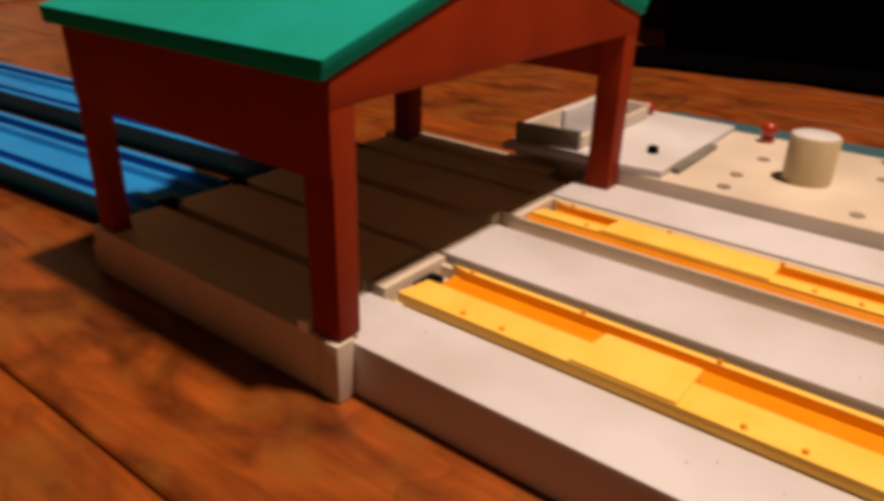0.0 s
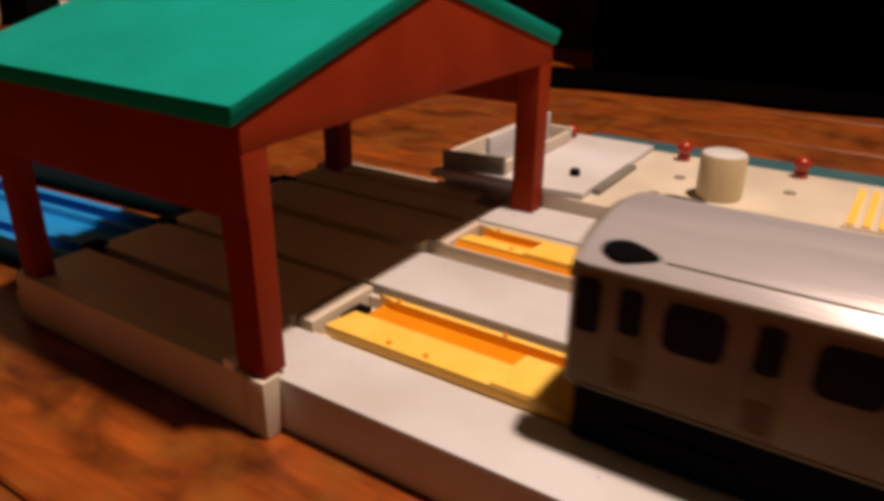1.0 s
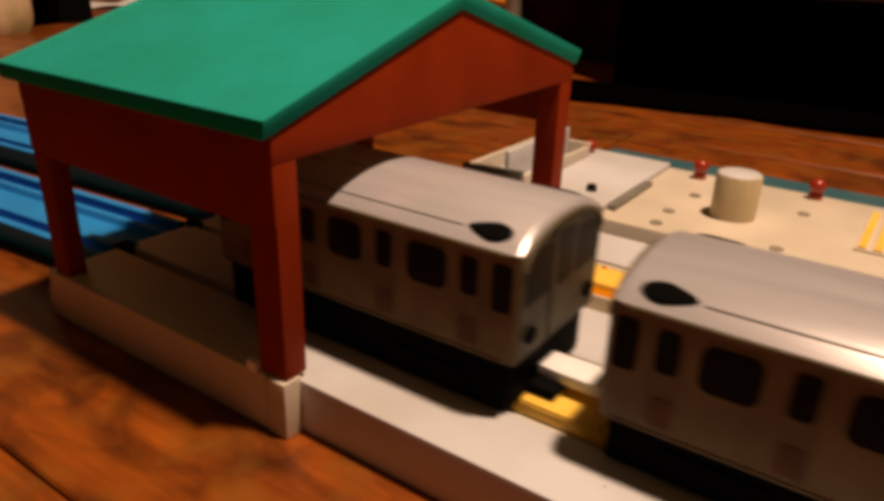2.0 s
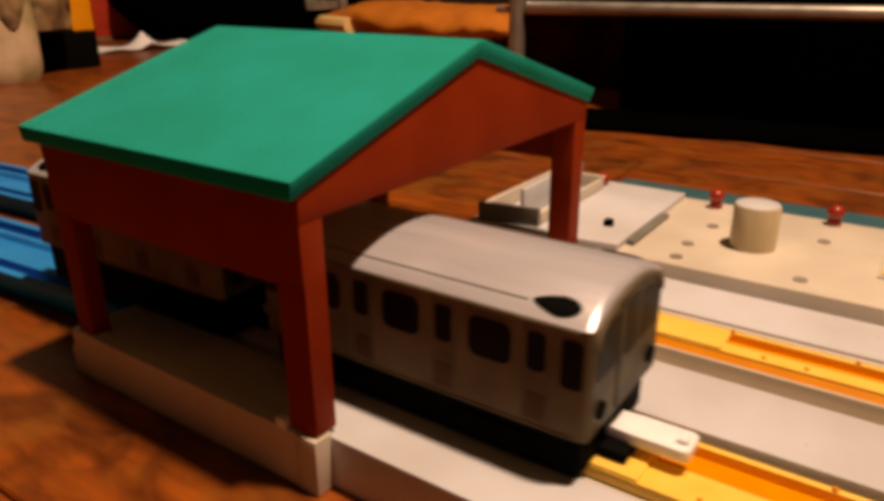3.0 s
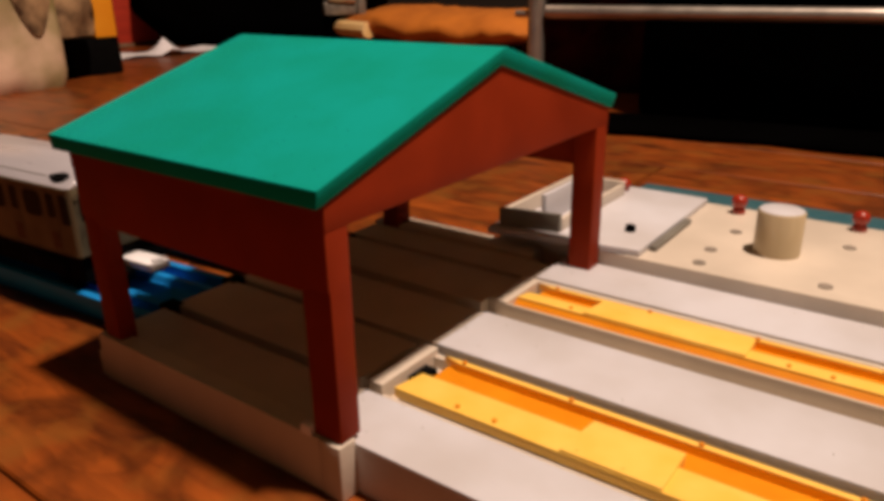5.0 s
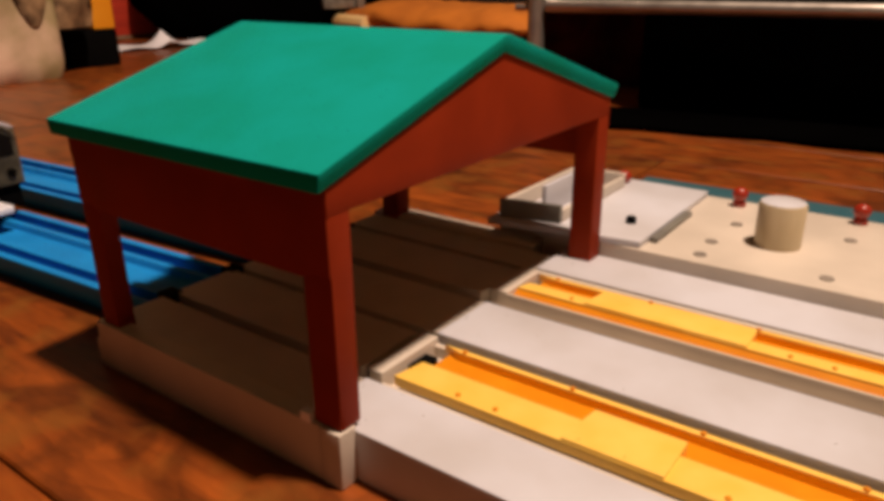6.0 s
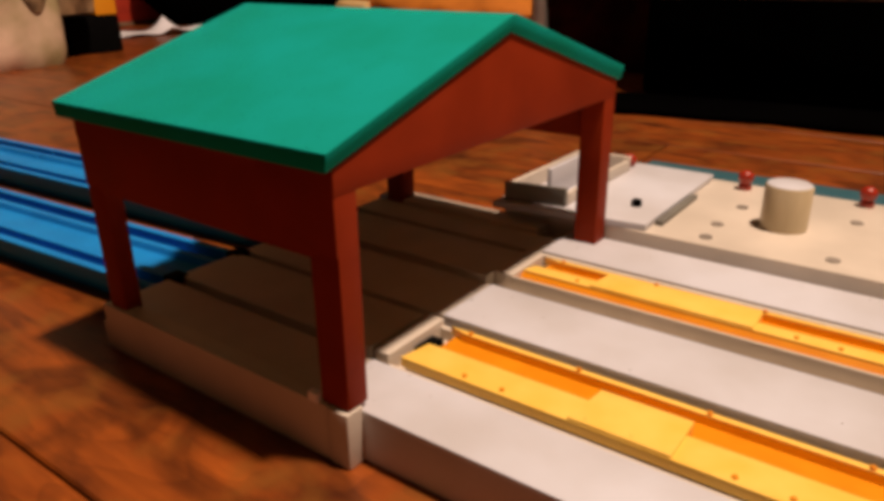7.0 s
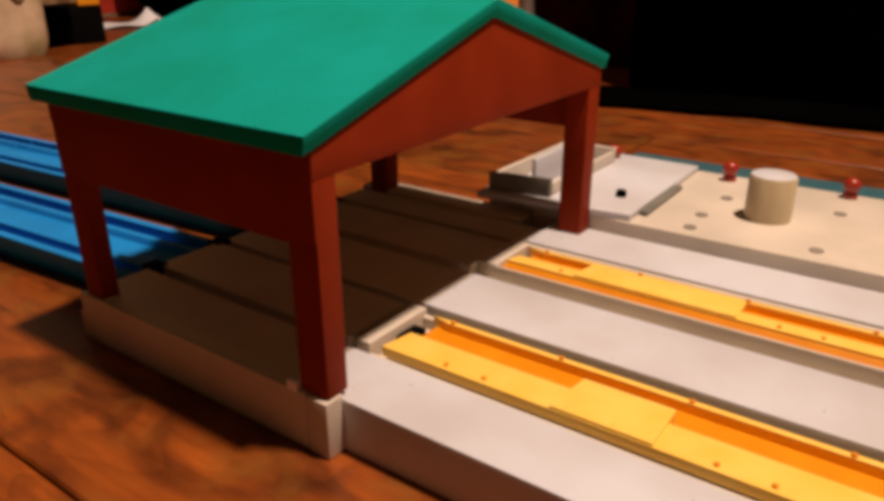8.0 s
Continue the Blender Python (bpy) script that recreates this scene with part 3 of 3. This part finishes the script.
            box(bm, xe - 2, xe + 4, -7, 7, 12.6, 14.7, 0.4)
            part("buffer_beam", bm, BLACK, c)
        else:
            bm = B()
            box(bm, xe - 4.5, xe + 3, -1.6, 1.6, 14.6, 16.4, 0.4)
            part("coupler_hook", bm, BLACK, c)
        for y in (-13, 13):
            bm = B()
            tube(bm, (xe - e * 13, y - 1.4, 12.9), (xe - e * 13, y + 1.4, 12.9), 5.2, 20)
            part("wheel", bm, BLACK, c)
    return c


car_front = car("silver toy subway car leading the train along the near track", 2.4)
car_rear = car("silver toy subway car trailing the train along the near track", 0.0)

# ---- far side of the room ----
def M(x, y, z=0.0, turn=0.0):
    return pose(x * 0.12, y * 0.12, z * 0.12, 0, 0, turn)


rack = thing("metal_rack", "low steel tube rack with round legs on the wooden floor", "rack", at=M(-1.88, 4.1, 0, 4))
bm = B()
tube(bm, (0, 0, 0), (0, 0, 0.32), 0.0075)
part("leg", bm, STEEL, rack, unit=1.0)
bm = B()
tube(bm, (0.01, 0, 0.087), (0.9, 0, 0.087), 0.0055)
part("rail", bm, STEEL, rack, unit=1.0)
bm = B()
tube(bm, (0.9, 0, 0), (0.9, 0, 0.32), 0.0075)
part("leg", bm, STEEL, rack, unit=1.0)
bm = B()
tube(bm, (-0.02, 0, 0.085), (-0.005, 0, 0.085), 0.003)
part("bolt", bm, STEEL, rack, unit=1.0)
# black box added in place of the deep shade under the rack
shade_box = thing("black_shade_box", "black box added for the shade under the rack", "storage box", at=M(-1.1, 4.0, 0, 7))
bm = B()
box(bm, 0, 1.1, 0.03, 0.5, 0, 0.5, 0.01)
part("body", bm, BAG_SHADE_BLACK, shade_box, unit=1.0)
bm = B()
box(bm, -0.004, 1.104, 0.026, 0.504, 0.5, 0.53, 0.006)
part("lid", bm, BAG_SHADE_BLACK, shade_box, unit=1.0)
# flat black sheet carries that shade out over the floor
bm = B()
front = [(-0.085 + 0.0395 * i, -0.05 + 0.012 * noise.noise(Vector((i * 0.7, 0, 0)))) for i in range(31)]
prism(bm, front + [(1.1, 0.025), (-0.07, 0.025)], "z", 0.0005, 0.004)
part("shade_sheet", bm, BAG_SHADE_BLACK, shade_box, "thin black sheet for the shade on the floor", unit=1.0)
cloth = thing("maroon_cloth", "dark maroon cloth heaped behind the rack", "cloth", at=M(-1.75, 6.0))
bm = B()
bmesh.ops.create_icosphere(bm, subdivisions=4, radius=1)
for v in bm.verts:
    v.co = Vector((v.co.x * 0.15, v.co.y * 0.08, max(v.co.z, 0) * 0.13)) * (1 + 0.22 * noise.noise(v.co * 4))
part("fold", bm, MAROON, cloth, unit=1.0)
cushion = thing("orange_cushion", "orange fabric cushion with a pale painted highlight on its edge", "cushion", at=M(-6.0, 8.6, 0, -9))


def pad_point(a, w):
    """A point on the cushion at the angle a round it and the height angle w."""
    c, d = math.cos(a), math.sin(a)
    k = math.cos(w) ** 0.7
    return Vector((math.copysign(abs(c) ** 0.7, c) * 0.26 * k, math.copysign(abs(d) ** 0.7, d) * 0.1 * k, 0.032 + 0.032 * math.sin(w)))


bm = B()
rings = []
for j in range(21):
    w = -1.55 + 3.1 * j / 20
    rings.append([])
    for i in range(64):
        p = pad_point(2 * math.pi * i / 64, w)
        p.z = max(0.0, p.z + 0.01 * noise.noise(p * 14) + 0.006 * noise.noise(p * 40))
        rings[-1].append(bm.verts.new(p))
for lo, hi in zip(rings, rings[1:]):
    for i in range(64):
        bm.faces.new((lo[i], lo[(i + 1) % 64], hi[(i + 1) % 64], hi[i]))
bm.faces.new(rings[0][::-1])
bm.faces.new(rings[-1])
part("pad", bm, ORANGE, cushion, unit=1.0)
# pale tube stands in for the highlight along the cushion's lower left edge
bm = B()
edge = [pad_point(radians(160 + i * 5), -0.2) * 1.01 for i in range(20)]
for p, q in zip(edge, edge[1:]):
    tube(bm, p, q, 0.015, 10)
part("edge_highlight", bm, HIGHLIGHT, cushion, unit=1.0)
redbox = thing("red_card_box", "red card box standing on the floor", "box", at=M(-10.3, 5.75, 0, 86))
bm = B()
box(bm, 0, 0.2, 0, 0.1, 0.006, 0.4, 0.004)
part("body", bm, CRIMSON, redbox, unit=1.0)
bm = B()
box(bm, -0.002, 0.202, -0.002, 0.102, 0, 0.006, 0.001)
part("bottom_edge", bm, PRINT, redbox, unit=1.0)
sack = thing("black_bag", "black slumped cloth bag with a grey buckle on the floor", "bag", at=M(-8.98, 7.95, 0, 62))
bm = B()
bmesh.ops.create_icosphere(bm, subdivisions=5, radius=1)
for v in bm.verts:
    p = v.co.copy()
    v.co = Vector((math.copysign(abs(p.x) ** 0.6, p.x) * (0.275 if p.x < 0 else 0.222), math.copysign(abs(p.y) ** 0.6, p.y) * 0.11, max(0.0, 0.15 + math.copysign(abs(p.z) ** 0.6, p.z) * 0.17))) * (1 + 0.07 * noise.noise(p * 2.5))
part("body", bm, BAG_SHADE_BLACK, sack, unit=1.0)
bm = B()
box(bm, 0.06, 0.14, -0.122, -0.1, 0.05, 0.075, 0.004)
strap = part("strap", bm, SHELL, sack, "grey webbing strap", unit=1.0)
bm = B()
tube(bm, (0.065, -0.124, 0.083), (0.12, -0.124, 0.078), 0.008)
part("buckle_bar", bm, STEEL, strap, unit=1.0)
bm = B()
box(bm, 0.124, 0.14, -0.132, -0.118, 0.05, 0.1, 0.003)
part("buckle", bm, SHELL, strap, unit=1.0)
sheet = thing("paper_sheet", "white paper sheet with a raised fold on the floor", "paper", at=M(-8.3, 4.5, 0, 88))
bm = B()
bmesh.ops.create_grid(bm, x_segments=48, y_segments=16, size=0.5)
for v in bm.verts:
    u, w = (v.co.x + 0.5) * 0.2, (v.co.y + 0.5) * 0.06
    peak = max(0.0, 1 - abs(u - 0.1) / 0.022) * max(0.0, 1 - abs(w - 0.024) / 0.034)
    v.co = Vector((u, w, 0.004 + 0.003 * math.sin(u * 40) ** 2 + 0.024 * peak))
bmesh.ops.solidify(bm, geom=bm.faces[:], thickness=0.0015)
part("leaf", bm, PAPER, sheet, unit=1.0)
amber = thing("amber_carton", "amber carton with a black base on the floor", "carton", at=M(-7.1, 3.2, 0, 88))
bm = B()
box(bm, 0.012, 0.08, 0, 0.05, 0, 0.047, 0.003)
part("black_base", bm, BLACK, amber, unit=1.0)
bm = B()
box(bm, 0.05, 0.08, 0.002, 0.048, 0.0475, 0.3, 0.003)
part("carton_body", bm, GOLD, amber, unit=1.0)
bag = thing("plastic_bag", "cloudy plastic bag with brown printing on the floor", "plastic bag", at=M(-6.65, 1.3, 0, 88))


def bag_point(u, w, out=0.0):
    """A point on the bag's front, across and up, with a rounded lower corner and soft creases."""
    low = max(0.0, 1 - w / 0.08)
    side = 1 - 0.08 * low ** 2.2
    bulge = 0.02 * math.sin(math.pi * min(1.0, max(0.0, u))) ** 0.5 * (1 - 0.6 * low ** 2)
    crease = 0.006 * noise.noise(Vector((u * 3, w * 4, 0))) + 0.0025 * noise.noise(Vector((u * 9, w * 8, 4)))
    return Vector((0.1 + (u - 0.5) * 0.2 * side, -out - bulge + crease, w * 0.34))


bm = B()
bmesh.ops.create_grid(bm, x_segments=44, y_segments=44, size=0.5)
for v in bm.verts:
    v.co = bag_point(v.co.x + 0.5, v.co.y + 0.5)
bmesh.ops.solidify(bm, geom=bm.faces[:], thickness=0.004)
part("film", bm, BAG, bag, unit=1.0)
bm = B()
bmesh.ops.create_grid(bm, x_segments=30, y_segments=30, size=0.5)
for v in bm.verts:
    u, w = 0.6 + 0.36 * (v.co.x + 0.5), 0.3 + 0.7 * (v.co.y + 0.5)
    u += 0.16 * (0.5 - v.co.x) * noise.noise(Vector((w * 5, 2, 0)))
    w += 0.12 * (0.5 - v.co.y) * math.sin(u * 13)
    v.co = bag_point(u, w, 0.003)
bmesh.ops.solidify(bm, geom=bm.faces[:], thickness=0.001)
part("print", bm, SWIRL, bag, "dark brown swirling print", unit=1.0)
pouch = thing("printed_pouch", "brown and cream printed pouch leaning on the carton", "pouch", at=M(-6.93, 2.3, 0, 88))
bm = B()
bmesh.ops.create_grid(bm, x_segments=40, y_segments=40, size=0.5)
for v in bm.verts:
    u, w = v.co.x + 0.5, v.co.y + 0.5
    low = 0.058 * min(1.0, max(0.0, (u - 0.45) / 0.2))
    v.co = Vector((u * 0.145 - 0.012 + 0.008 * noise.noise(Vector((w * 5, 0, 0))), -0.02 * math.sin(math.pi * u) - 0.018 + 0.008 * noise.noise(Vector((u * 4, w * 6, 3))), low + w * (0.32 - low)))
bmesh.ops.solidify(bm, geom=bm.faces[:], thickness=0.003)
part("film", bm, SWIRL, pouch, unit=1.0)


# ---- floor boards ----
board = B()
box(board, 0, 1.2, 0, 0.0788, -0.006, 0.0, 0.0007, 1)
me = bpy.data.meshes.new("plank")
board.to_mesh(me)
board.free()
me.materials.append(WOOD)
for row in range(-20, 21):
    for k in range(-2, 3):
        x = -0.6 + k * 1.2012 + (row * 0.437 % 1.2)
        if -2.0 < x + 1.2 and x < 1.8:
            p = new("plank", me)
            p.parent = floor
            p.location = (x, -0.0414 + row * 0.0795, 0)


# ---- what moves ----
BEND, TURN_OFF = -90.5, radians(4.6)


def on_track(d):
    """The point at the distance d along the near track, which turns slightly behind the shed."""
    if d > BEND:
        return Vector((d, 34.0))
    return Vector((BEND + (d - BEND) * math.cos(TURN_OFF), 34.0 + (d - BEND) * math.sin(TURN_OFF)))


def motions():
    # tail of the rear car along the track, by time
    tail = ((0.0, 314.5), (1.0, 224.8), (2.5, 90.1), (3.0, 47.7), (3.5, 7.2), (5.8, -187.0), (8.0, -372.0))
    times = [i * 0.25 for i in range(33)]
    for moved, lead in ((car_rear, 0.0), (car_front, LEN + 16.2)):
        path = []
        for t in times:
            d = float(np.interp(t, [k[0] for k in tail], [k[1] for k in tail])) - lead - LEN / 2
            a, b = on_track(d - 26), on_track(d + 26)
            mid, way = (a + b) / 2, b - a
            path.append((t, pose(mid.x * U, mid.y * U, 0, 0, 0, math.degrees(math.atan2(way.y, way.x)))))
        walk(moved, path)


motions()
